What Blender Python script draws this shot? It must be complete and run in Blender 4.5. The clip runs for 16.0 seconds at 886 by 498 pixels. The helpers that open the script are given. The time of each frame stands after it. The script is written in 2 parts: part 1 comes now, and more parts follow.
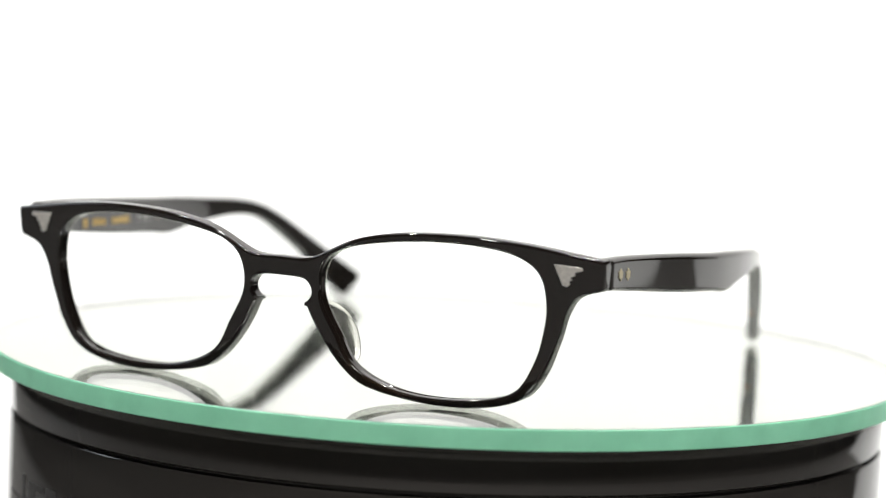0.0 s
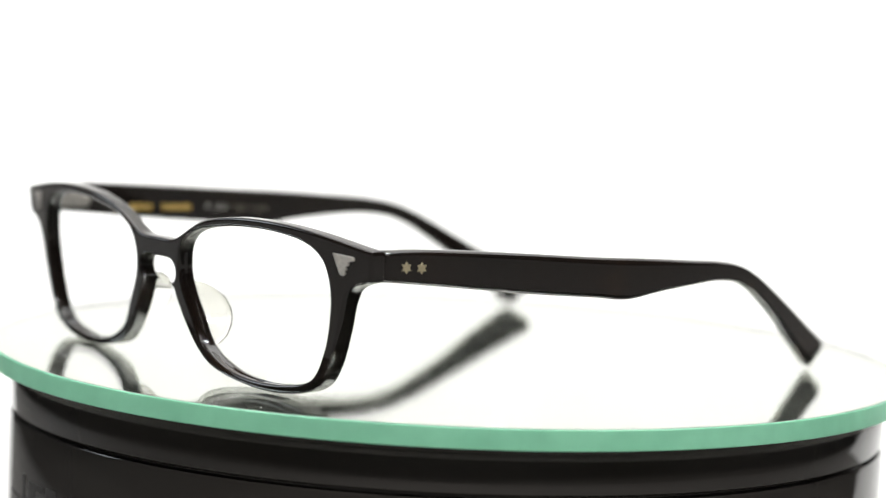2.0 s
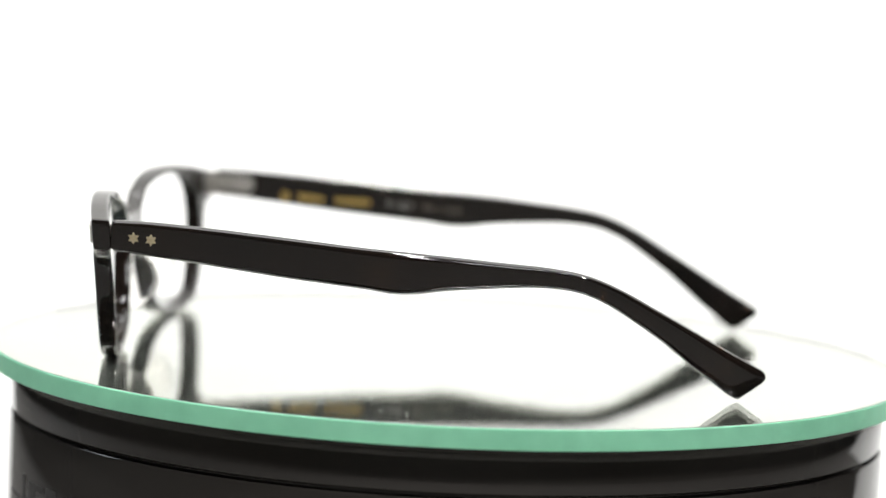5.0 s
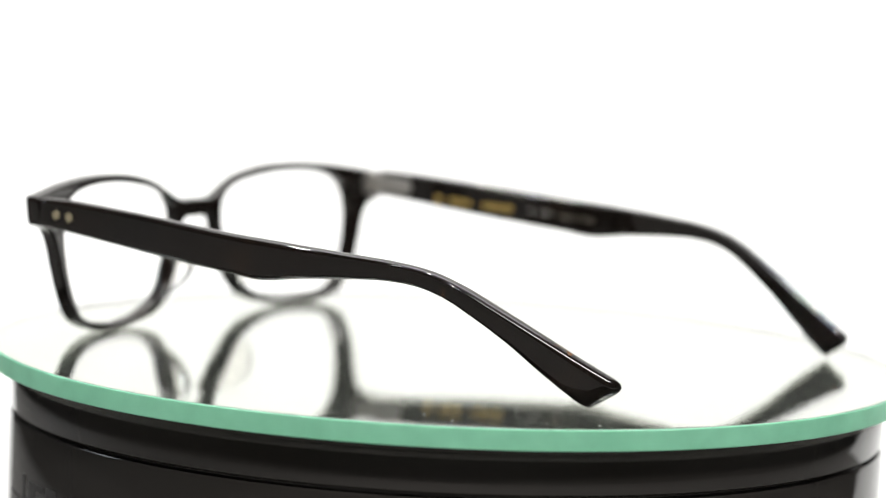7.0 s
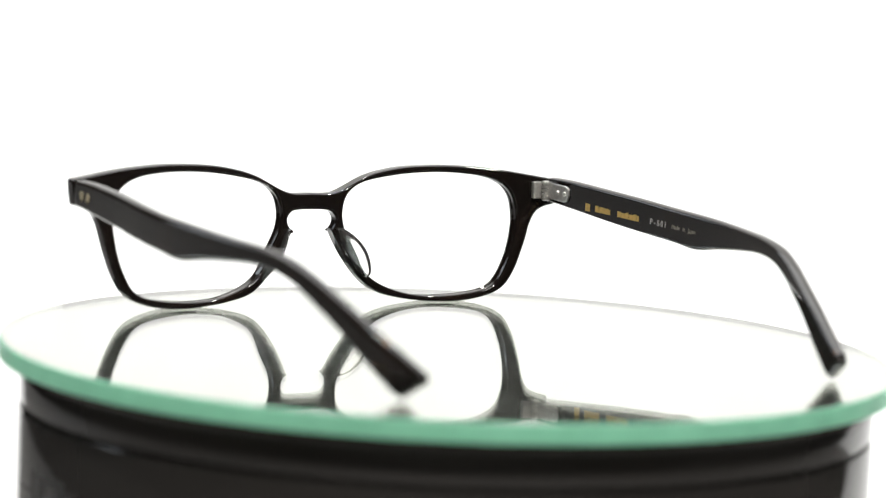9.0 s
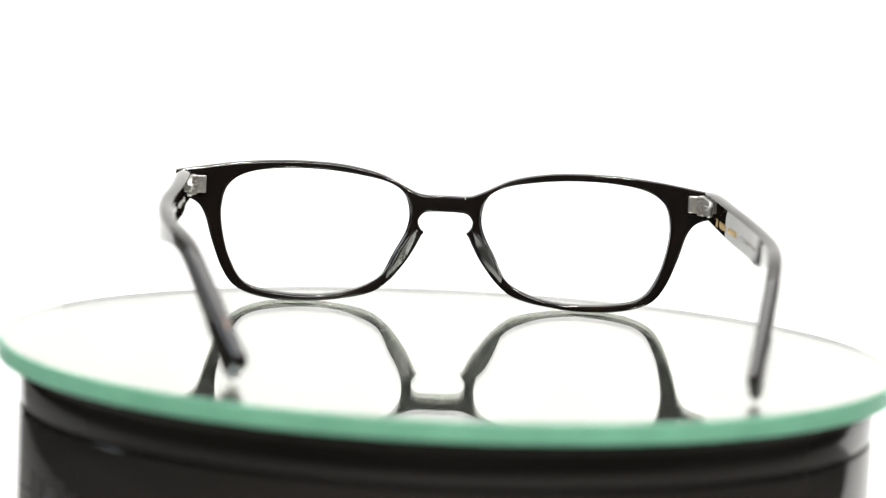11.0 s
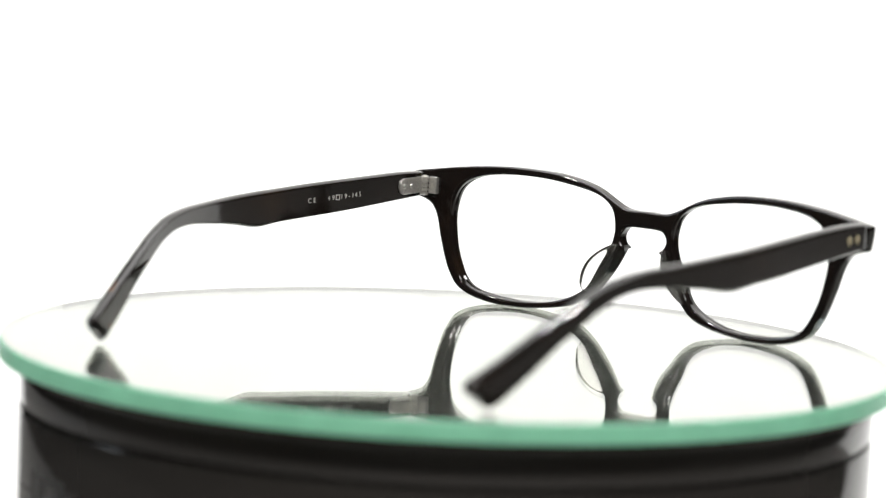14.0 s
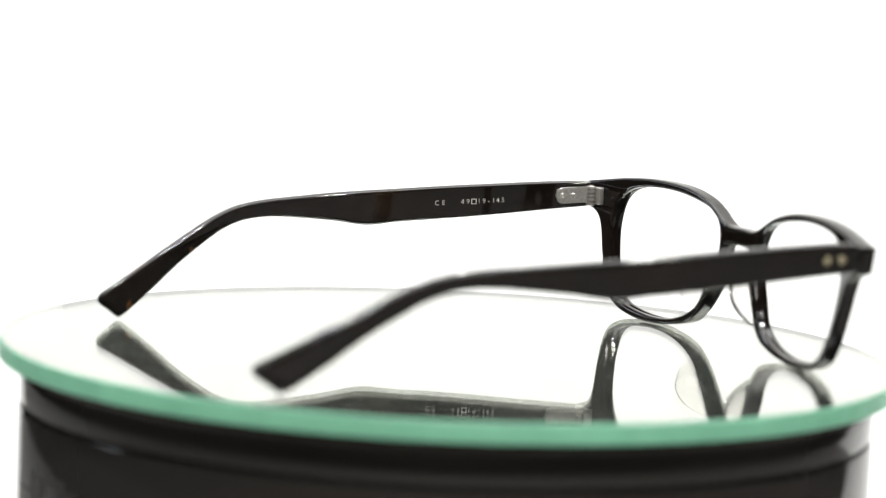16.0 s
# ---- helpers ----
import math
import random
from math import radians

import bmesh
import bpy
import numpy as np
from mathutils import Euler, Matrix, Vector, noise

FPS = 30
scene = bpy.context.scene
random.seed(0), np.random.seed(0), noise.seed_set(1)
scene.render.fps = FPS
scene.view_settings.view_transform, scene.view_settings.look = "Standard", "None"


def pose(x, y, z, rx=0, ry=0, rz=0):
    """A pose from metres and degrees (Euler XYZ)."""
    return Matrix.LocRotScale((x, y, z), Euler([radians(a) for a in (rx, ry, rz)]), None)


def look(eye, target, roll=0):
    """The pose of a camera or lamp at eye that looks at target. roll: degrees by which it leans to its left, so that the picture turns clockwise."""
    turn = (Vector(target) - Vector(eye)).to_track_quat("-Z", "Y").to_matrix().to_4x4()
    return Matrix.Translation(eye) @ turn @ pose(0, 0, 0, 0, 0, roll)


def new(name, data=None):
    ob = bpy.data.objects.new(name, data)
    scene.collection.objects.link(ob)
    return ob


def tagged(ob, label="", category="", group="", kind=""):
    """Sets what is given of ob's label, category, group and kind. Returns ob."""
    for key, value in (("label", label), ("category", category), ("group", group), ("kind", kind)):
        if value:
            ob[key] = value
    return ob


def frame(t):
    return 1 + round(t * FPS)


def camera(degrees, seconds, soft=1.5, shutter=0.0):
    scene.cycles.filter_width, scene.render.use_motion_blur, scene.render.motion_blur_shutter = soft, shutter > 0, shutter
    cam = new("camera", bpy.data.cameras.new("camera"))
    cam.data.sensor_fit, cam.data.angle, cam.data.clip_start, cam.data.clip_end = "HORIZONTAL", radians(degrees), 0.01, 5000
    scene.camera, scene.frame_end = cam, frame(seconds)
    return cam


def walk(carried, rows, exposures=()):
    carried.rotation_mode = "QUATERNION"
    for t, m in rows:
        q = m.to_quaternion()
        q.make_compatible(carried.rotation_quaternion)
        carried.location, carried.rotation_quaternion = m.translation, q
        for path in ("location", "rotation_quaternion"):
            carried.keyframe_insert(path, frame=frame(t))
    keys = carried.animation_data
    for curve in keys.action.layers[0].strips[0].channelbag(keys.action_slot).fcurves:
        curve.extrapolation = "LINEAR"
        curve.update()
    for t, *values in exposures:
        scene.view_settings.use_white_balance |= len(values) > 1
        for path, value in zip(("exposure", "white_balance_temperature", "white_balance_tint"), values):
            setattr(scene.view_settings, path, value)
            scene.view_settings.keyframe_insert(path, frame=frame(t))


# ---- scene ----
cam = camera(16.18, 16.0, soft=1.15)


def aim(yaw, pitch, eye, roll):
    a, b = radians(yaw), radians(pitch)
    way = Vector((math.sin(a) * math.cos(b), math.cos(a) * math.cos(b), math.sin(b)))
    return look(eye, Vector(eye) + way, roll)


VIEW_NEAR = aim(-0.208, -6.324, (0.0, -0.7209, 0.1036), 2.797)
VIEW_FAR = aim(-0.113, -6.496, (-0.0009, -0.7367, 0.1071), 2.720)
walk(cam, [(0.0, VIEW_NEAR), (4.0, VIEW_NEAR), (8.0, VIEW_NEAR), (8.1, VIEW_FAR), (12.0, VIEW_FAR), (16.0, VIEW_FAR)])

# ---- world and lights ----
world = bpy.data.worlds.new("world")
scene.world = world
world.use_nodes = True
world.node_tree.nodes["Background"].inputs[0].default_value = (1, 0.97, 0.93, 1)
world.node_tree.nodes["Background"].inputs[1].default_value = 0.05


def area_lamp(name, eye, target, size_x, size_y, power, colour=(1, 1, 1)):
    data = bpy.data.lights.new(name, "AREA")
    data.shape, data.size, data.size_y, data.energy, data.color = "RECTANGLE", size_x, size_y, power, colour
    ob = new(name, data)
    ob.matrix_world = look(eye, target)
    return ob


# the lit room: a ceiling panel, an added bluish lamp for an unseen source at left, a panel over the paper, and small
# ceiling spots
area_lamp("ceiling_panel", (0.55, -1.2, 1.88), (0.3, -0.6, 0.0), 0.6, 0.6, 27, (1, 0.99, 0.97))
area_lamp("overhead_panel", (0.0, 0.55, 1.42), (0.0, 0.5, 0.0), 1.5, 0.66, 12.0, (1, 1, 0.99))
area_lamp("left_bluish_lamp", (-1.9, 0.72, 1.25), (0.0, 0.0, 0.0), 1.1, 0.9, 11, (0.84, 0.92, 1))
for spot_x in (-0.9, 0.05, 1.0):
    for spot_y in (-1.2, 0.0):
        place = (spot_x + 0.12 * math.sin(5 * spot_y), spot_y, 1.8)
        area_lamp("ceiling_spot", place, (spot_x * 0.4, spot_y * 0.4, 0.0), 0.085, 0.085, 10.0, (1, 0.985, 0.955))


# ---- materials ----
def material(name, colour=(0.8, 0.8, 0.8), rough=0.5, metal=0.0):
    m = bpy.data.materials.new(name)
    m.use_nodes = True
    b = m.node_tree.nodes["Principled BSDF"]
    b.inputs["Base Color"].default_value = (*colour, 1)
    b.inputs["Roughness"].default_value = rough
    b.inputs["Metallic"].default_value = metal
    return m, m.node_tree, b


def noise_node(tree, scale, detail=3.0):
    coord = tree.nodes.new("ShaderNodeTexCoord")
    n = tree.nodes.new("ShaderNodeTexNoise")
    n.inputs["Scale"].default_value = scale
    n.inputs["Detail"].default_value = detail
    tree.links.new(coord.outputs["Object"], n.inputs["Vector"])
    return n


def ramp(tree, source, stops):
    r = tree.nodes.new("ShaderNodeValToRGB")
    r.color_ramp.elements[0].position, r.color_ramp.elements[0].color = stops[0][0], (*stops[0][1], 1)
    r.color_ramp.elements[1].position, r.color_ramp.elements[1].color = stops[-1][0], (*stops[-1][1], 1)
    for at, colour in stops[1:-1]:
        r.color_ramp.elements.new(at).color = (*colour, 1)
    tree.links.new(source, r.inputs["Fac"])
    return r


def bump(tree, bsdf, source, strength, distance):
    n = tree.nodes.new("ShaderNodeBump")
    n.inputs["Strength"].default_value, n.inputs["Distance"].default_value = strength, distance
    tree.links.new(source, n.inputs["Height"])
    tree.links.new(n.outputs["Normal"], bsdf.inputs["Normal"])


def grey(value):
    return (value, value, value)


def acetate():
    m, t, b = material("dark_tortoise_acetate", (0.012, 0.010, 0.009), 0.1)
    patch = noise_node(t, 60, 2)
    colour = ramp(t, patch.outputs["Fac"], [(0.3, (0.0074, 0.0060, 0.0053)), (0.6, (0.0098, 0.0068, 0.0054)), (0.8, (0.020, 0.0115, 0.0066))])
    # a few amber flecks of the tortoise pattern, in the temple ends alone
    split = t.nodes.new("ShaderNodeSeparateXYZ")
    t.links.new(patch.inputs["Vector"].links[0].from_socket, split.inputs["Vector"])
    reach = t.nodes.new("ShaderNodeMapRange")
    for key, value in (("From Min", 0.105), ("From Max", 0.125)):
        reach.inputs[key].default_value = value
    t.links.new(split.outputs["Y"], reach.inputs["Value"])
    fleck = noise_node(t, 210, 1)
    spot = ramp(t, fleck.outputs["Fac"], [(0.71, grey(0.0)), (0.78, grey(1.0))])
    both = t.nodes.new("ShaderNodeMath")
    both.operation = "MULTIPLY"
    t.links.new(reach.outputs["Result"], both.inputs[0])
    t.links.new(spot.outputs["Color"], both.inputs[1])
    amber = t.nodes.new("ShaderNodeMix")
    amber.data_type = "RGBA"
    t.links.new(both.outputs["Value"], amber.inputs["Factor"])
    t.links.new(colour.outputs["Color"], amber.inputs["A"])
    amber.inputs["B"].default_value = (0.14, 0.06, 0.018, 1)
    t.links.new(amber.outputs["Result"], b.inputs["Base Color"])
    haze = noise_node(t, 420, 4)
    gloss = ramp(t, haze.outputs["Fac"], [(0.3, grey(0.018)), (0.75, grey(0.05))])
    t.links.new(gloss.outputs["Color"], b.inputs["Roughness"])
    wave = noise_node(t, 180, 2)
    bump(t, b, wave.outputs["Fac"], 0.04, 0.0003)
    b.inputs["IOR"].default_value = 1.56
    return m


def clear_plastic():
    m, t, b = material("clear_plastic", (0.985, 0.97, 0.94), 0.03)
    b.inputs["Transmission Weight"].default_value = 0.97
    b.inputs["IOR"].default_value = 1.47
    return m


def brushed_metal(name, colour, rough, metal=1.0):
    m, t, b = material(name, colour, rough, metal)
    grain = noise_node(t, 1500, 3)
    shade = ramp(t, grain.outputs["Fac"], [(0.3, tuple(c * 0.75 for c in colour)), (0.7, colour)])
    t.links.new(shade.outputs["Color"], b.inputs["Base Color"])
    bump(t, b, grain.outputs["Fac"], 0.2, 0.0001)
    return m


def plate_glass():
    m, t, b = material("plate_glass", (0.985, 0.993, 0.982), 0.0)
    b.inputs["Transmission Weight"].default_value = 1.0
    b.inputs["IOR"].default_value = 1.52
    film = t.nodes.new("ShaderNodeBsdfDiffuse")
    film.inputs["Color"].default_value = (0.80, 0.86, 0.78, 1)
    mix = t.nodes.new("ShaderNodeMixShader")
    n = noise_node(t, 30, 6)
    amount = ramp(t, n.outputs["Fac"], [(0.3, grey(0.018)), (0.75, grey(0.036))])
    t.links.new(amount.outputs["Color"], mix.inputs["Fac"])
    t.links.new(b.outputs["BSDF"], mix.inputs[1])
    t.links.new(film.outputs["BSDF"], mix.inputs[2])
    t.links.new(mix.outputs["Shader"], t.nodes["Material Output"].inputs["Surface"])
    return m


def ground_edge():
    m, t, b = material("ground_glass_edge", (0.27, 0.68, 0.46), 0.35)
    n = noise_node(t, 130, 5)
    shade = ramp(t, n.outputs["Fac"], [(0.3, (0.30, 0.73, 0.50)), (0.7, (0.36, 0.83, 0.58))])
    t.links.new(shade.outputs["Color"], b.inputs["Base Color"])
    glow = t.nodes.new("ShaderNodeBsdfTranslucent")
    t.links.new(shade.outputs["Color"], glow.inputs["Color"])
    mix = t.nodes.new("ShaderNodeMixShader")
    mix.inputs["Fac"].default_value = 0.3
    t.links.new(b.outputs["BSDF"], mix.inputs[1])
    t.links.new(glow.outputs["BSDF"], mix.inputs[2])
    t.links.new(mix.outputs["Shader"], t.nodes["Material Output"].inputs["Surface"])
    return m


def frosting():
    """Ground glass, seen from within the disc: it lets light through."""
    m, t, b = material("pale_frosting", (0.88, 0.90, 0.88), 0.6)
    pale = t.nodes.new("ShaderNodeBsdfTranslucent")
    pale.inputs["Color"].default_value = (0.93, 0.97, 0.94, 1)
    mix = t.nodes.new("ShaderNodeMixShader")
    mix.inputs["Fac"].default_value = 0.85
    t.links.new(b.outputs["BSDF"], mix.inputs[1])
    t.links.new(pale.outputs["BSDF"], mix.inputs[2])
    t.links.new(mix.outputs["Shader"], t.nodes["Material Output"].inputs["Surface"])
    return m


def gloss_black():
    m, t, b = material("gloss_black_plastic", (0.031, 0.0283, 0.026), 0.12)
    n = noise_node(t, 35, 5)
    gloss = ramp(t, n.outputs["Fac"], [(0.3, grey(0.05)), (0.75, grey(0.14))])
    t.links.new(gloss.outputs["Color"], b.inputs["Roughness"])
    wave = noise_node(t, 14, 2)
    bump(t, b, wave.outputs["Fac"], 0.10, 0.003)
    return m


def matte(name, dark, light, scale, rough, depth):
    m, t, b = material(name, light, rough)
    n = noise_node(t, scale, 6)
    shade = ramp(t, n.outputs["Fac"], [(0.3, dark), (0.7, light)])
    t.links.new(shade.outputs["Color"], b.inputs["Base Color"])
    bump(t, b, n.outputs["Fac"], 0.2, depth)
    return m


ACETATE = acetate()
CLEAR = clear_plastic()
RIVET = brushed_metal("pearly_rivet_metal", (0.80, 0.77, 0.72), 0.35, 0.5)
SILVER = brushed_metal("nickel_silver", (0.86, 0.83, 0.79), 0.3, 0.9)
PALE_GOLD = brushed_metal("pale_gold", (0.66, 0.58, 0.38), 0.4, 0.6)
GOLD_PRINT = brushed_metal("gold_foil_print", (0.70, 0.48, 0.15), 0.4, 0.4)
SILVER_PRINT = brushed_metal("silver_foil_print", (0.70, 0.69, 0.66), 0.4, 0.4)
FADED_PRINT = brushed_metal("faded_foil_print", (0.40, 0.37, 0.30), 0.4, 0.4)
GLASS = plate_glass()
EDGE = ground_edge()
FROST = frosting()
MIRROR = material("silvering", (0.875, 0.89, 0.835), 0.0, 1.0)[0]
BLACK = gloss_black()
PRINT = material("matt_print", (0.010, 0.0095, 0.009), 0.42)[0]
DARK_GAP = material("dark_gap", (0.004, 0.004, 0.004), 0.8)[0]
PAPER = matte("white_paper", (0.81, 0.81, 0.80), (0.845, 0.845, 0.835), 40, 0.8, 0.0005)
TABLE = matte("grey_table", (0.16, 0.154, 0.148), (0.20, 0.193, 0.185), 25, 0.5, 0.001)
WALL = matte("dark_wall_paint", (0.052, 0.051, 0.050), (0.066, 0.065, 0.063), 6, 0.8, 0.002)
FLOOR = matte("grey_floor", (0.10, 0.095, 0.09), (0.14, 0.135, 0.13), 9, 0.6, 0.002)
DUST = material("dust", (0.75, 0.75, 0.73), 0.8)[0]


# ---- mesh helpers ----
def part(name, bm, mats, parent=None, label="", smooth=None):
    mesh = bpy.data.meshes.new(name)
    bmesh.ops.recalc_face_normals(bm, faces=bm.faces)
    bm.to_mesh(mesh)
    bm.free()
    for m in (mats if isinstance(mats, (list, tuple)) else (mats,)):
        mesh.materials.append(m)
    if smooth is not None:
        mesh.shade_smooth()
        mesh.set_sharp_from_angle(angle=radians(smooth))
    ob = new(name, mesh)
    if parent:
        ob.parent = parent
    if label:
        ob["label"] = label
    return ob


def block(x0, x1, y0, y1, z0, z1, bevel=0.0, steps=2):
    bm = bmesh.new()
    bmesh.ops.create_cube(bm, size=1)
    for v in bm.verts:
        v.co = Vector(((x0 + x1) / 2 + v.co.x * (x1 - x0), (y0 + y1) / 2 + v.co.y * (y1 - y0), (z0 + z1) / 2 + v.co.z * (z1 - z0)))
    if bevel:
        bmesh.ops.bevel(bm, geom=bm.edges[:], offset=bevel, segments=steps, affect="EDGES", profile=0.5)
    return bm


def lathe(profile, count=160):
    """Turns a list of (radius, height) round the z axis."""
    bm = bmesh.new()
    rings = []
    for r, z in profile:
        if r == 0:
            rings.append([bm.verts.new((0, 0, z))])
        else:
            rings.append([bm.verts.new((r * math.cos(2 * math.pi * k / count), r * math.sin(2 * math.pi * k / count), z)) for k in range(count)])
    for a, b in zip(rings, rings[1:]):
        for k in range(count):
            n = (k + 1) % count
            if len(a) == 1 and len(b) == 1:
                continue
            if len(a) == 1:
                bm.faces.new((a[0], b[k], b[n]))
            elif len(b) == 1:
                bm.faces.new((a[k], a[n], b[0]))
            else:
                bm.faces.new((a[k], a[n], b[n], b[k]))
    return bm


def smooth_line(points, steps=6, closed=False):
    """A smooth line through a few control points."""
    pts = [Vector(p) for p in points]
    n, out = len(pts), []
    for i in range(n if closed else n - 1):
        if closed:
            a, b, c, d = (pts[(i + k) % n] for k in (-1, 0, 1, 2))
        else:
            b, c = pts[i], pts[i + 1]
            a = pts[i - 1] if i else b + (b - c)
            d = pts[i + 2] if i + 2 < n else c + (c - b)
        for k in range(steps):
            s = k / steps
            out.append(0.5 * ((2 * b) + (c - a) * s + (2 * a - 5 * b + 4 * c - d) * s * s + (3 * b - a - 3 * c + d) * s ** 3))
    if not closed:
        out.append(pts[-1])
    return out


def plate(loops, thickness, bevel, steps=3):
    """A flat plate with holes: the first loop is its outline. Lies in x, z; its front faces -y. Returns a bmesh, in metres from millimetres."""
    data = bpy.data.curves.new("plate", "CURVE")
    data.dimensions, data.fill_mode = "2D", "BOTH"
    data.extrude, data.bevel_depth, data.bevel_resolution, data.offset = thickness / 2 - bevel, bevel, steps, -bevel
    for loop in loops:
        s = data.splines.new("POLY")
        s.points.add(len(loop) - 1)
        for p, q in zip(s.points, loop):
            p.co = (q[0], q[1], 0, 1)
        s.use_cyclic_u = True
    ob = new("plate", data)
    mesh = bpy.data.meshes.new_from_object(ob.evaluated_get(bpy.context.evaluated_depsgraph_get()))
    bm = bmesh.new()
    bm.from_mesh(mesh)
    bpy.data.objects.remove(ob)
    bpy.data.curves.remove(data)
    bpy.data.meshes.remove(mesh)
    bmesh.ops.remove_doubles(bm, verts=bm.verts, dist=0.0005)
    for v in bm.verts:
        v.co = Vector((v.co.x, -v.co.z, v.co.y)) * 0.001
    return bm


def lettering(text, size, depth=0.00004):
    """Words as a bmesh in the x, y plane, written along x, centred."""
    data = bpy.data.curves.new("lettering", "FONT")
    data.body, data.size, data.extrude, data.align_x, data.align_y = text, size, depth, "CENTER", "CENTER"
    ob = new("lettering", data)
    mesh = bpy.data.meshes.new_from_object(ob.evaluated_get(bpy.context.evaluated_depsgraph_get()))
    bm = bmesh.new()
    bm.from_mesh(mesh)
    bpy.data.objects.remove(ob)
    bpy.data.curves.remove(data)
    bpy.data.meshes.remove(mesh)
    return bm


# ---- the room ----
def slab(name, label, mat, *box):
    return tagged(part(name, block(*box), mat), label, name.split("_")[0], kind="structure")


slab("floor", "plain grey floor of the dim room", FLOOR, -2.5, 2.5, -2.5, 2.0, -0.92, -0.82)
slab("ceiling", "plain dark ceiling of the dim room", WALL, -2.5, 2.5, -2.5, 2.0, 1.9, 2.0)
slab("wall_north", "plain dark painted wall behind the backdrop", WALL, -2.5, 2.5, 2.0, 2.1, -0.92, 2.0)
slab("wall_south", "plain dark painted wall", WALL, -2.5, 2.5, -2.6, -2.5, -0.92, 2.0)
slab("wall_east", "plain dark painted wall", WALL, 2.5, 2.6, -2.6, 2.1, -0.92, 2.0)
slab("wall_west", "plain dark painted wall", WALL, -2.6, -2.5, -2.6, 2.1, -0.92, 2.0)


def work_table():
    table = tagged(new("table"), "grey matt table under the turntable", "table")
    table.location = (0, 0.1, -0.82)
    part("tabletop", block(-1.7, 1.7, -2.2, 0.95, 0.715, 0.745, 0.004), TABLE, table)
    for x in (-1.6, 1.6):
        for y in (-2.1, 0.85):
            part("leg", block(x - 0.025, x + 0.025, y - 0.025, y + 0.025, 0, 0.715, 0.003), TABLE, table)


work_table()
TABLE_Z = -0.075


def paper_sweep():
    bm = bmesh.new()
    line = [(0.125, 0.0), (0.3, 0.0), (0.5, 0.0), (0.55, 0.0)]
    line += [(0.55 + 0.3 * math.sin(a), 0.3 - 0.3 * math.cos(a)) for a in (radians(k * 7.5) for k in range(1, 13))]
    line += [(0.85, 0.8), (0.85, 1.5)]

    def edge(side, y):
        """Where the sheet's two long edges run: it widens away from the turntable."""
        if side < 0:
            return -0.17 - 0.38 * min(1.0, (y - 0.125) / 0.7)
        return min(0.92, 0.17 + 1.75 * (y - 0.125))

    rows = []
    for lift in (0.001, 0.002):
        for side in (-1, 1):
            rows.append([bm.verts.new((edge(side, y), y - (lift - 0.001) * (1 if z > 0.3 else 0), z + TABLE_Z + lift)) for y, z in line])
    for a, b in ((0, 1), (2, 3), (0, 2), (1, 3)):
        for k in range(len(line) - 1):
            bm.faces.new((rows[a][k], rows[a][k + 1], rows[b][k + 1], rows[b][k]))
    return tagged(part("backdrop", bm, PAPER, smooth=60), "seamless white paper backdrop sweeping up behind the turntable", "backdrop", kind="structure")


paper_sweep()

# ---- the turntable ----
DISC_R, DISC_T = 0.1062, 0.0046


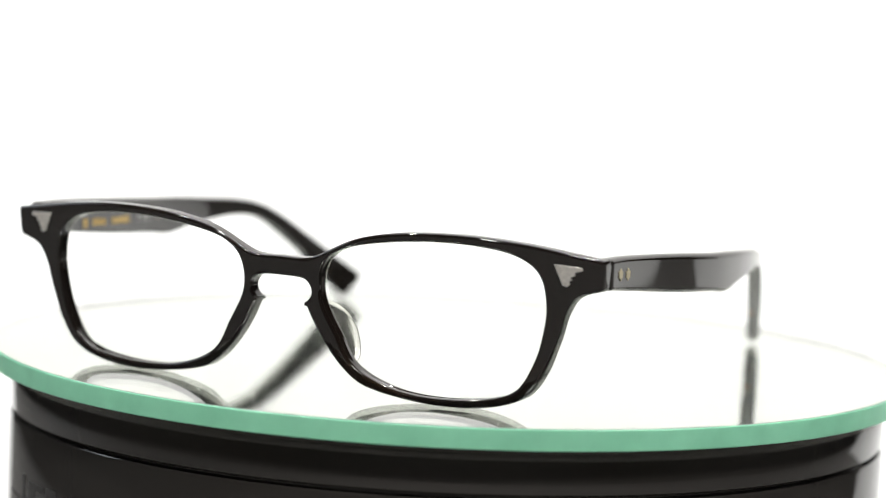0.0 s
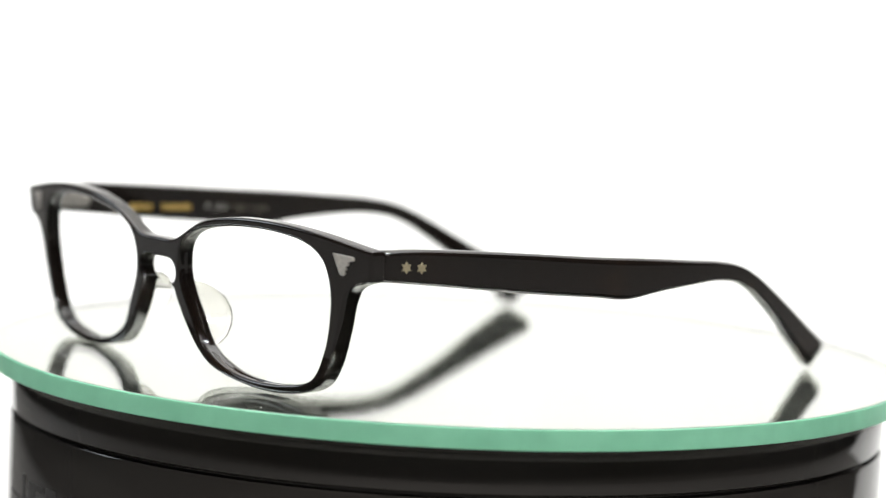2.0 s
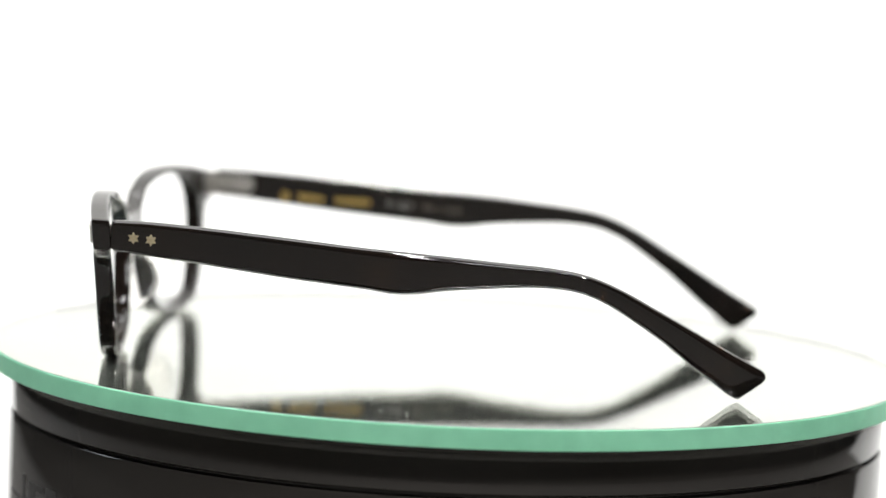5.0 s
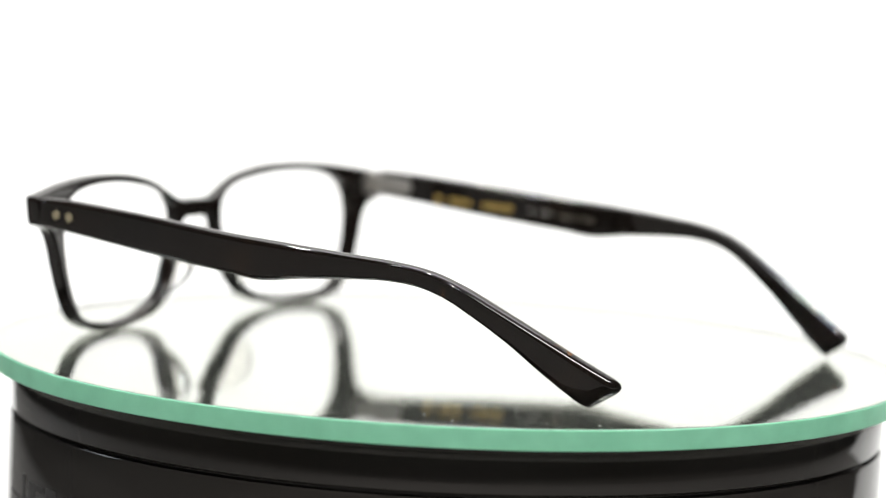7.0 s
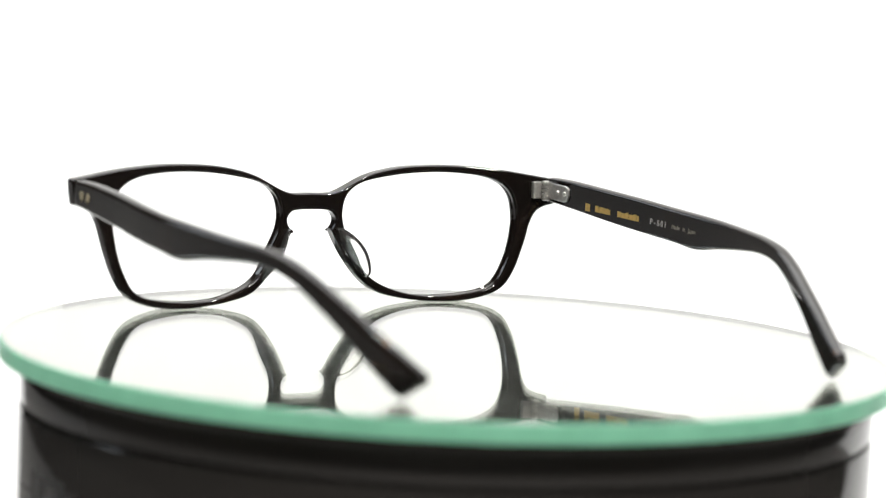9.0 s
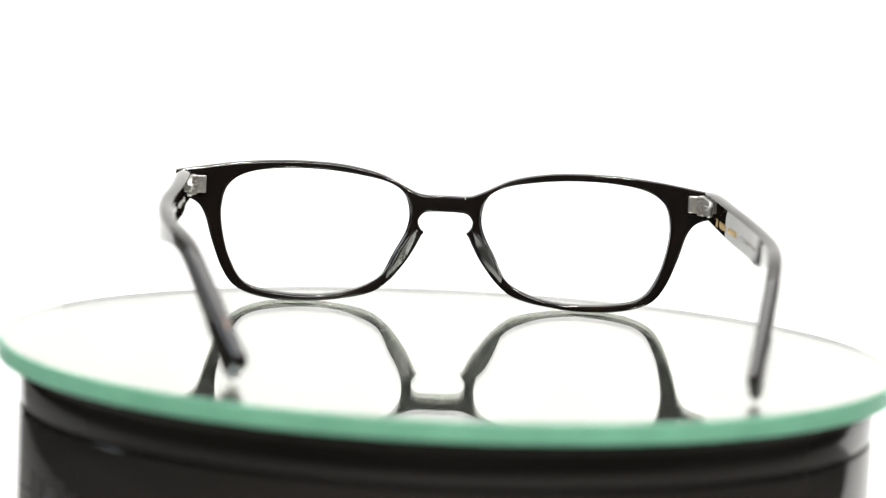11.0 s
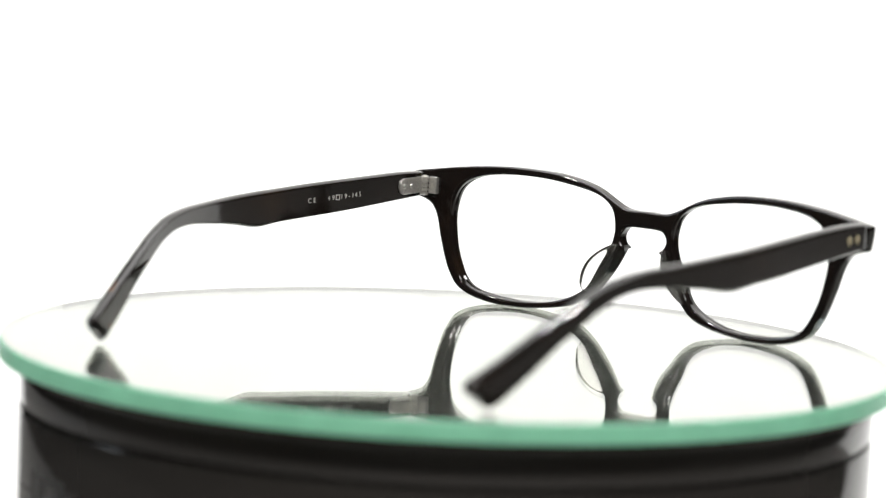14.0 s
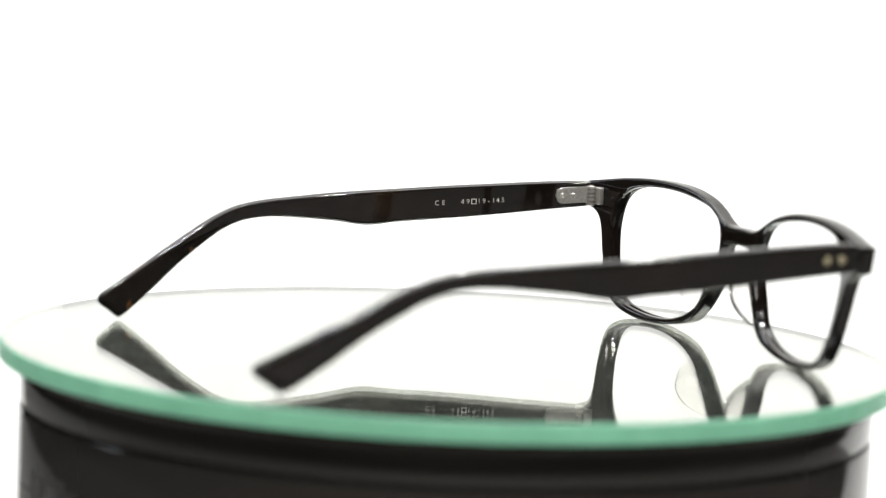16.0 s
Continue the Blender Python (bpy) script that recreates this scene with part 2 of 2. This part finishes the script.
def build_turntable():
    table = tagged(new("turntable"), "round gloss-black turntable with a mirrored glass top", "turntable")
    table.location = (0, 0, TABLE_Z + 0.002)
    up = -TABLE_Z - 0.002
    top = up - DISC_T
    part("body", lathe([(0, 0.002), (0.1, 0.002), (0.1008, 0.0035), (0.1014, 0.006), (0.1014, top - 0.0119), (0.1010, top - 0.0112), (0.0995, top - 0.0112), (0.0995, top - 0.0106), (0, top - 0.0106)]), BLACK, table, "gloss black plastic drum", 35)
    part("collar", lathe([(0, top - 0.0105), (0.1006, top - 0.0105), (0.1012, top - 0.0099), (0.1012, top - 0.0032), (0.1008, top - 0.0024), (0.0999, top - 0.0019), (0.0995, top - 0.0012), (0.0995, top - 0.0004), (0, top - 0.0004)]), BLACK, table, "gloss black rim ring above a groove", 35)
    # a worn matt print on the drum's side, too partly seen to read
    for a0, a1, z0, z1 in ((-156.7, -155.3, -34.0, -26.4), (-163.0, -157.6, -32.6, -31.7), (-153.9, -151.6, -34.0, -27.2), (-151.6, -148.9, -28.6, -27.2), (-148.2, -145.4, -34.0, -26.9)):
        bm = bmesh.new()
        ring = []
        for j in range(7):
            a = radians(a0 + (a1 - a0) * j / 6)
            ring.append([bm.verts.new((r * math.cos(a), r * math.sin(a), z * 0.001 + 0.073)) for r, z in ((0.10135, z0), (0.10148, z0), (0.10148, z1), (0.10135, z1))])
        for p, q in zip(ring, ring[1:]):
            for j in range(4):
                bm.faces.new((p[j], p[(j + 1) % 4], q[(j + 1) % 4], q[j]))
        bm.faces.new(ring[0])
        bm.faces.new(ring[-1])
        part("printed_bar", bm, PRINT, table, "matt dark print on the drum")
    for k in range(4):
        a = radians(45 + 90 * k)
        foot = part("foot", lathe([(0, 0), (0.008, 0), (0.008, 0.002), (0, 0.002)], 24), DARK_GAP, table, "black rubber foot")
        foot.location = (0.08 * math.cos(a), 0.08 * math.sin(a), 0)
    inner = DISC_R - 0.0005
    bm = lathe([(0, -DISC_T), (inner, -DISC_T), (inner, 0), (0, 0)], 256)
    for f in bm.faces:
        f.material_index = 1 if f.calc_center_median().z < -DISC_T + 0.0001 else 0
    disc = part("glass_plate", bm, (GLASS, MIRROR), table, "back-silvered mirror glass disc", 20)
    bm = lathe([(inner + 0.0001, -DISC_T), (DISC_R - 0.0002, -DISC_T), (DISC_R, -DISC_T + 0.0002), (DISC_R, -0.0003), (DISC_R - 0.0002, -0.0001), (inner + 0.0001, -0.0001), (inner + 0.0001, -DISC_T)], 256)
    for f in bm.faces:
        c = f.calc_center_median()
        f.material_index = 1 if math.hypot(c.x, c.y) < inner + 0.0002 else 0
    part("ground_edge", bm, (EDGE, FROST), disc, "pale green ground glass edge", 30)
    disc.location = (0, 0, up)
    # specks of dust that turn with the glass
    bm = bmesh.new()
    rng = random.Random(4)
    for _ in range(130):
        a, r, s = rng.uniform(0, 6.283), DISC_R * math.sqrt(rng.random()) * 0.97, rng.uniform(0.00005, 0.00016)
        bmesh.ops.create_icosphere(bm, subdivisions=1, radius=s, matrix=Matrix.Translation((r * math.cos(a), r * math.sin(a), s * 0.6)))
    tagged(part("dust", bm, DUST, disc, "fine pale dust specks"), kind="stuff")
    return table, disc


TURNTABLE, DISC = build_turntable()

# ---- the eyeglasses ----
# Outlines in millimetres, x to the wearer's left from the middle, z up from the glass.
OPENING = [(9.1, 23.5), (10.5, 28.0), (14.5, 31.0), (21.5, 32.7), (32, 33.9), (43, 33.9), (52, 32.5), (57.0, 29.2), (58.6, 23.5),
           (58.1, 17.5), (56.1, 10.6), (52, 4.4), (44, 2.1), (33, 1.6), (24, 3.1), (16.6, 6.9), (12.8, 13.4), (9.8, 19.0)]
OUTLINE_TOP = [(0, 28.5), (5.5, 28.5), (9, 29.5), (16.2, 33.0), (23, 34.8), (31, 35.8), (43, 36.0), (55, 35.1), (66, 33.5), (70.0, 32.9)]
OUTLINE_SIDE = [(70.7, 32.2), (70.3, 27.2), (69.5, 26.3), (66.8, 25.5), (64.4, 24.0), (62.6, 20.8), (60.9, 15.2), (57.8, 7.6), (53.4, 2.7), (44.5, 0.2), (33, 0.0),
                (20.6, 2.0), (14.7, 5.4), (9.4, 11.9), (5.9, 18.5), (6.1, 19.2), (7.0, 20.6), (7.0, 22.2), (5.6, 23.8), (3.0, 24.2), (0, 24.2)]
FRONT_T = 4.0


def sag(x, z):
    """How far back the front lies at x, z: the base curve and the tilt of its foot towards the face, in millimetres."""
    return -6.4 + 6.6 * (x / 64.0) ** 2 + 3.2 * (1 - z / 31.0)


def build_front(glasses):
    side = smooth_line(OUTLINE_TOP, 6)[:-1] + smooth_line([OUTLINE_TOP[-1]] + OUTLINE_SIDE, 6)
    right = [(p.x, p.y) for p in side]
    left = [(-x, z) for x, z in reversed(right[1:-1])]
    hole = [(p.x, p.y) for p in smooth_line(OPENING, 6, True)]
    bm = plate([right + left, hole, [(-x, z) for x, z in hole]], FRONT_T, 0.75, 5)
    # draw the rounding out in depth: flat walls between softly rounded edges
    flat = FRONT_T / 2000 - 0.00075
    for v in bm.verts:
        a = abs(v.co.y)
        a = a * 0.0011 / flat if a <= flat else 0.0011 + (a - flat) * (FRONT_T / 2000 - 0.0011) / 0.00075
        v.co.y = math.copysign(a, v.co.y)
    # the groove for the lens, cut into the inner wall of each opening
    for y in (-0.0005, 0.0, 0.0005):
        bmesh.ops.bisect_plane(bm, geom=bm.verts[:] + bm.edges[:] + bm.faces[:], plane_co=(0, y, 0), plane_no=(0, 1, 0))
    ring = np.array(hole) * 0.001
    centre = ring.mean(axis=0)
    for v in bm.verts:
        if abs(v.co.y) < 1e-6:
            at = np.array((abs(v.co.x), v.co.z))
            if np.linalg.norm(ring - at, axis=1).min() < 0.0002:
                out = (at - centre) / np.linalg.norm(at - centre) * 0.00045
                v.co.x += math.copysign(out[0], v.co.x)
                v.co.z += out[1]
    for k in range(-22, 23):
        bmesh.ops.bisect_plane(bm, geom=bm.verts[:] + bm.edges[:] + bm.faces[:], plane_co=(k * 0.003 + 0.0004, 0, 0), plane_no=(1, 0, 0))
    for v in bm.verts:
        v.co.y += sag(v.co.x * 1000, v.co.z * 1000) * 0.001
        v.co.z += 0.006 * v.co.x * v.co.z / 0.034
    front = part("front", bm, ACETATE, glasses, "polished black-brown acetate front with a keyhole bridge", 32)
    w = front.modifiers.new("normals", "WEIGHTED_NORMAL")
    w.keep_sharp, w.weight = True, 80
    for s in (1, -1):
        # tapered metal rivet plate, its broad end up and outward
        shape = [(60.6, 31.9), (66.2, 31.6), (66.4, 30.9), (64.7, 30.4), (64.9, 29.8), (63.9, 29.4), (64.3, 28.9), (63.6, 28.5), (63.9, 28.0), (63.2, 27.4), (62.3, 27.7), (61.5, 29.6)]
        rv = plate([[(s * x, z) for x, z in shape]], 0.5, 0.12, 2)
        for v in rv.verts:
            v.co.y += (sag(v.co.x * 1000, v.co.z * 1000) - FRONT_T / 2 - 0.12) * 0.001
        part("corner_rivet", rv, RIVET, front, "silver wedge-shaped metal corner plate")
    return front


TOP_LINE = [(3.7, 33.2), (14.6, 33.1), (38.7, 31.8), (57.3, 30.6), (67.0, 30.1), (77.0, 29.5), (88.0, 28.7), (97.0, 28.0), (105.0, 26.6), (112.0, 23.9), (119.5, 19.9), (128.0, 15.2), (136.5, 10.4), (145.8, 5.4)]
FOOT_LINE = [(3.7, 26.6), (14.9, 25.6), (39.0, 23.3), (57.5, 21.9), (66.5, 21.1), (76.9, 22.4), (90.4, 23.5), (97.0, 23.6), (103.0, 22.9), (108.5, 21.0), (114.0, 17.8), (121.5, 12.7), (129.0, 6.7), (138.0, 0.0)]
LEAN_LEFT = [(2, 68.5), (12, 68.6), (30, 69.4), (48, 70.9), (66, 70.9), (85, 68.7), (105, 64.0), (125, 57.4), (146, 49.8)]
LEAN_RIGHT = [(2, 68.5), (12, 69.0), (30, 70.1), (48, 71.6), (66, 72.6), (85, 72.3), (105, 69.6), (125, 65.0), (146, 59.6)]


def build_temple(glasses, s, lean):
    top, foot = smooth_line(TOP_LINE, 6), smooth_line(FOOT_LINE, 6)
    plan = smooth_line(lean, 8)
    py, px = [p.x for p in plan], [p.y for p in plan]
    bm = bmesh.new()
    rings = []
    n = len(top)
    # each: the place along the lines, and the scale of the thickness, of the upper and of the lower half
    stations = [(0, 0.80, 0.87, 0.87), (0.35, 1.0, 1.0, 1.0)] + [(k, 1.0, 1.0, 1.0) for k in range(1, n - 3)] + [(n - 2.85, 1.0, 1.0, 1.0)]
    # the tip is rounded off, most at its upper corner
    for k in range(8):
        c, d = math.cos(radians(k * 12.8)), math.sin(radians(k * 12.8))
        stations.append((n - 1 - 1.7 * (1 - d), 0.4 + 0.6 * c, 0.40 + 0.60 * c, 0.84 + 0.16 * c))
    for at, shrink, upper, lower in stations:
        i = min(int(at), n - 2)
        k = at - i
        a, b = top[i].lerp(top[i + 1], k), foot[i].lerp(foot[i + 1], k)
        y_mid = (a.x + b.x) / 2
        thick = float(np.interp(y_mid, (0, 20, 70, 100, 125, 145), (4.0, 3.8, 3.5, 3.5, 3.7, 3.4))) * shrink
        ring = []
        # flat outer face that rolls off towards both edges, the more the nearer to the tip; rounded inner edges
        face = float(np.interp(y_mid, (0, 40, 100, 145), (0.36, 0.36, 0.31, 0.29)))
        back = face + 0.05
        half = [(back + (0.5 - back) * math.cos(k * math.pi / 12), -0.05 - 0.45 * math.sin(k * math.pi / 12)) for k in range(7)]
        outer = [(face + (0.5 - face) * math.sin(k * math.pi / 14), 0.03 + 0.47 * math.cos(k * math.pi / 14)) for k in range(8)]
        for u, w in [(-u, w) for u, w in half] + half[::-1] + outer[::-1] + [(-u, w) for u, w in outer]:
            p = (a + b) / 2 + (a - b) * u * (upper if u > 0 else lower)
            x = float(np.interp(p.x, py, px)) + w * thick
            ring.append(bm.verts.new((s * x * 0.001, p.x * 0.001, p.y * 0.001)))
        rings.append(ring)
    for r, q in zip(rings, rings[1:]):
        for k in range(len(r)):
            n_k = (k + 1) % len(r)
            bm.faces.new((r[k], r[n_k], q[n_k], q[k]))
    bm.faces.new(rings[0])
    bm.faces.new(rings[-1])
    temple = part("temple", bm, ACETATE, glasses, "long black-brown acetate temple bent down at the ear", 42)
    w = temple.modifiers.new("normals", "WEIGHTED_NORMAL")
    w.keep_sharp, w.weight = True, 55

    def face_x(y, inner):
        return float(np.interp(y, py, px)) + (-1 if inner else 1) * float(np.interp(y, (0, 20, 70), (2.0, 1.9, 1.75)))

    # two star studs on the outer face
    for y in (8.4, 12.2):
        z = 29.7 - (y - 8.4) * 0.05
        star = [(0.25 + (1.3 if k % 2 == 0 else 0.76) * math.sin(k * math.pi / 6), (1.3 if k % 2 == 0 else 0.76) * math.cos(k * math.pi / 6)) for k in range(12)]
        sb = plate([star], 0.3, 0.06, 1)
        for v in sb.verts:
            v.co = Vector((s * (face_x(y, False) * 0.001 + 0.00006 - v.co.y), y * 0.001 + v.co.x, z * 0.001 + v.co.z))
        part("star_stud", sb, PALE_GOLD, temple, "pale gold six-pointed star stud")

    # hinge leaf with two rivets on the inner face
    x = face_x(9, True)
    leaf = [(5.4, 27.7), (12.6, 27.3), (13.9, 27.8), (14.5, 29.4), (14.1, 31.0), (12.8, 31.6), (5.4, 31.9)]
    lb = plate([leaf], 0.7, 0.15, 2)
    for v in lb.verts:
        y = v.co.x
        v.co = Vector((s * (face_x(y * 1000, True) * 0.001 - 0.0002 + v.co.y), y, v.co.z))
    hinge = part("hinge_leaf", lb, SILVER, temple, "polished nickel hinge leaf")
    for y in (9.6, 12.6):
        rb = bmesh.new()
        bmesh.ops.create_uvsphere(rb, u_segments=14, v_segments=8, radius=0.0007)
        for v in rb.verts:
            v.co = Vector((v.co.x * 0.6 + s * (face_x(y, True) - 0.5) * 0.001, v.co.y + y * 0.001, v.co.z + 0.02955))
        part("rivet", rb, SILVER, hinge, "", 60)
    return temple, face_x


def build_hinge(front, s):
    """The front's hinge block and the five barrels at the joint."""
    hx = 64.6
    back = sag(hx, 29.5) + FRONT_T / 2
    x0, x1 = sorted((s * (hx - 1.9) * 0.001, s * (hx + 0.7) * 0.001))
    leaf = part("hinge_block", block(x0, x1, (back - 0.3) * 0.001, (back + 1.2) * 0.001, 0.0274, 0.0319, 0.0003), SILVER, front, "polished nickel hinge block")
    for k in range(5):
        z = 26.95 + k * 1.06
        bm = lathe([(0, 0), (0.00095, 0), (0.0012, 0.00016), (0.0012, 0.00078), (0.00095, 0.00094), (0, 0.00094)], 20)
        for v in bm.verts:
            v.co += Vector((s * (hx + 1.55) * 0.001, (back + 1.9) * 0.001, z * 0.001))
        part("barrel", bm, SILVER, leaf, "", 40)
    pin = lathe([(0, 0), (0.0005, 0), (0.0005, 0.0054), (0, 0.0054)], 12)
    for v in pin.verts:
        v.co += Vector((s * (hx + 1.55) * 0.001, (back + 1.9) * 0.001, 0.02690))
    part("pin", pin, SILVER, leaf, "", 40)


def build_nose_pad(glasses, s):
    """A thin clear crescent pad standing out behind the inner rim."""
    bm = bmesh.new()
    spine = smooth_line([(6.9, 19.4), (8.4, 15.4), (10.8, 11.0), (14.6, 6.6)], 10)
    rings = []
    n = len(spine)
    for i, p in enumerate(spine):
        k = i / (n - 1)
        swell = max(0.1, math.sin(math.pi * (0.03 + 0.95 * k ** 0.9)) ** 0.62)
        depth, wide = 7.0 * swell, 0.35 + 0.45 * swell
        back = sag(p.x, p.y) + FRONT_T / 2 - 0.1
        ring = []
        for u, w in ((0, -0.2), (0, 1.2), (0.2, 1.05), (0.5, 0.9), (0.8, 0.85), (0.95, 0.7), (1.0, 0.4), (0.97, 0.1), (0.85, -0.1), (0.5, -0.15), (0.2, -0.2)):
            y = back + depth * u
            x = p.x + wide * w + 0.40 * depth * u
            ring.append(bm.verts.new((s * x * 0.001, y * 0.001, (p.y + wide * w * 0.35) * 0.001)))
        rings.append(ring)
    m = len(rings[0])
    for r, q in zip(rings, rings[1:]):
        for k in range(m):
            bm.faces.new((r[k], r[(k + 1) % m], q[(k + 1) % m], q[k]))
    bm.faces.new(rings[0])
    bm.faces.new(rings[-1])
    return part("nose_pad", bm, CLEAR, glasses, "clear moulded plastic nose pad", 50)


def print_mark(temple, face_x, s, bm, y_mid, z_mid, mat, label):
    """Puts one flat mark on the inner face of a temple, read from the other temple."""
    for v in bm.verts:
        along, up, out = v.co.x, v.co.y, v.co.z
        y = y_mid * 0.001 - s * along
        v.co = Vector((s * (face_x(y * 1000, True) * 0.001 - 0.00005 - out), y, z_mid * 0.001 + up))
    part("imprint", bm, mat, temple, label)


def bar(length, height):
    """A plain bar in the place of a letter too small to read."""
    return block(-length * 0.0005, length * 0.0005, -height * 0.0005, height * 0.0005, -0.00004, 0.00004)


def build_eyeglasses():
    glasses = tagged(new("eyeglasses"), "black-brown acetate eyeglasses without lenses, open on the mirror disc", "eyeglasses")
    front = build_front(glasses)
    left, left_x = build_temple(glasses, 1, LEAN_LEFT)
    right, right_x = build_temple(glasses, -1, LEAN_RIGHT)
    for s in (1, -1):
        build_hinge(front, s)
        build_nose_pad(glasses, s)
    # silver size mark inside the left temple, read towards the front
    for sign, y in (("C", 47.4), ("E", 45.6), ("4", 40.4), ("9", 38.9), ("1", 35.9), ("9", 34.5), ("-", 33.2), ("1", 31.9), ("4", 30.7), ("5", 29.3)):
        print_mark(left, left_x, 1, lettering(sign, 0.0018), y, 29.75 - 0.058 * y, SILVER_PRINT, "small silver character")
    box = plate([[(-0.75, -0.75), (0.75, -0.75), (0.75, 0.75), (-0.75, 0.75)], [(-0.48, -0.48), (0.48, -0.48), (0.48, 0.48), (-0.48, 0.48)]], 0.08, 0.01, 0)
    for v in box.verts:
        v.co = Vector((v.co.x, v.co.z, -v.co.y))
    print_mark(left, left_x, 1, box, 37.3, 29.75 - 0.058 * 37.3, SILVER_PRINT, "small silver square")
    # foil words inside the right temple, too small to read
    words = ((21.5, (1.0, 1.2), 2.3, GOLD_PRINT), (25.8, (1.5, 0.5, 1.1, 1.0, 1.0, 0.6, 0.9), 1.7, GOLD_PRINT), (35.2, (1.6, 1.1, 0.5, 0.5, 1.0, 1.0, 0.8, 0.5, 1.0, 1.0), 1.6, GOLD_PRINT))
    rng = random.Random(7)
    for start, lengths, height, mat in words:
        y = start
        for length in lengths:
            tall = height * rng.uniform(0.8, 1.05)
            print_mark(right, right_x, -1, bar(length * 0.86, tall), y + length / 2, 27.3 - 0.036 * (y - 21.5) + (tall - height) / 2, mat, "small foil mark")
            y += length
    for sign, y in (("P", 49.2), ("-", 50.7), ("5", 52.1), ("0", 53.6), ("1", 55.0)):
        print_mark(right, right_x, -1, lettering(sign, 0.0021), y, 27.3 - 0.036 * (y - 21.5), SILVER_PRINT, "small silver character")
    for word, y in (("Made", 59.3), ("in", 62.7), ("Japan", 66.0)):
        print_mark(right, right_x, -1, lettering(word, 0.0015), y, 27.3 - 0.036 * (y - 21.5), FADED_PRINT, "small silver word")
    # the thing's origin is the turntable's axis; its parts lie beside it
    shift = pose(-0.0329, -0.0639, 0.00005, 0, 0, -25.5)
    for ob in glasses.children:
        ob.matrix_basis = shift @ ob.matrix_basis
    return glasses


GLASSES = build_eyeglasses()


# ---- what moves ----
def motions():
    turn = [(0.0, -0.1), (2.0, -27.6), (4.0, -55.0), (6.0, -82.7), (8.0, -110.2), (10.0, -137.4), (11.0, -151.2), (12.5, -172.0), (14.0, -192.8), (15.0, -206.7), (16.0, -220.7)]
    height = TURNTABLE.location.z
    walk(DISC, [(t, pose(0, 0, -height, 0, 0, a)) for t, a in turn])
    walk(GLASSES, [(t, pose(0, 0, 0, 0, 0, a)) for t, a in turn])
    walk(FOCUS, [(0.0, pose(0, -0.075, 0.02)), (8.0, pose(0, -0.075, 0.02)), (8.1, pose(0, 0.07, 0.02)), (16.0, pose(0, 0.07, 0.02))])


FOCUS = new("focus_mark")
cam.data.dof.use_dof = True
cam.data.dof.focus_object = FOCUS
cam.data.dof.aperture_fstop = 9.5
motions()
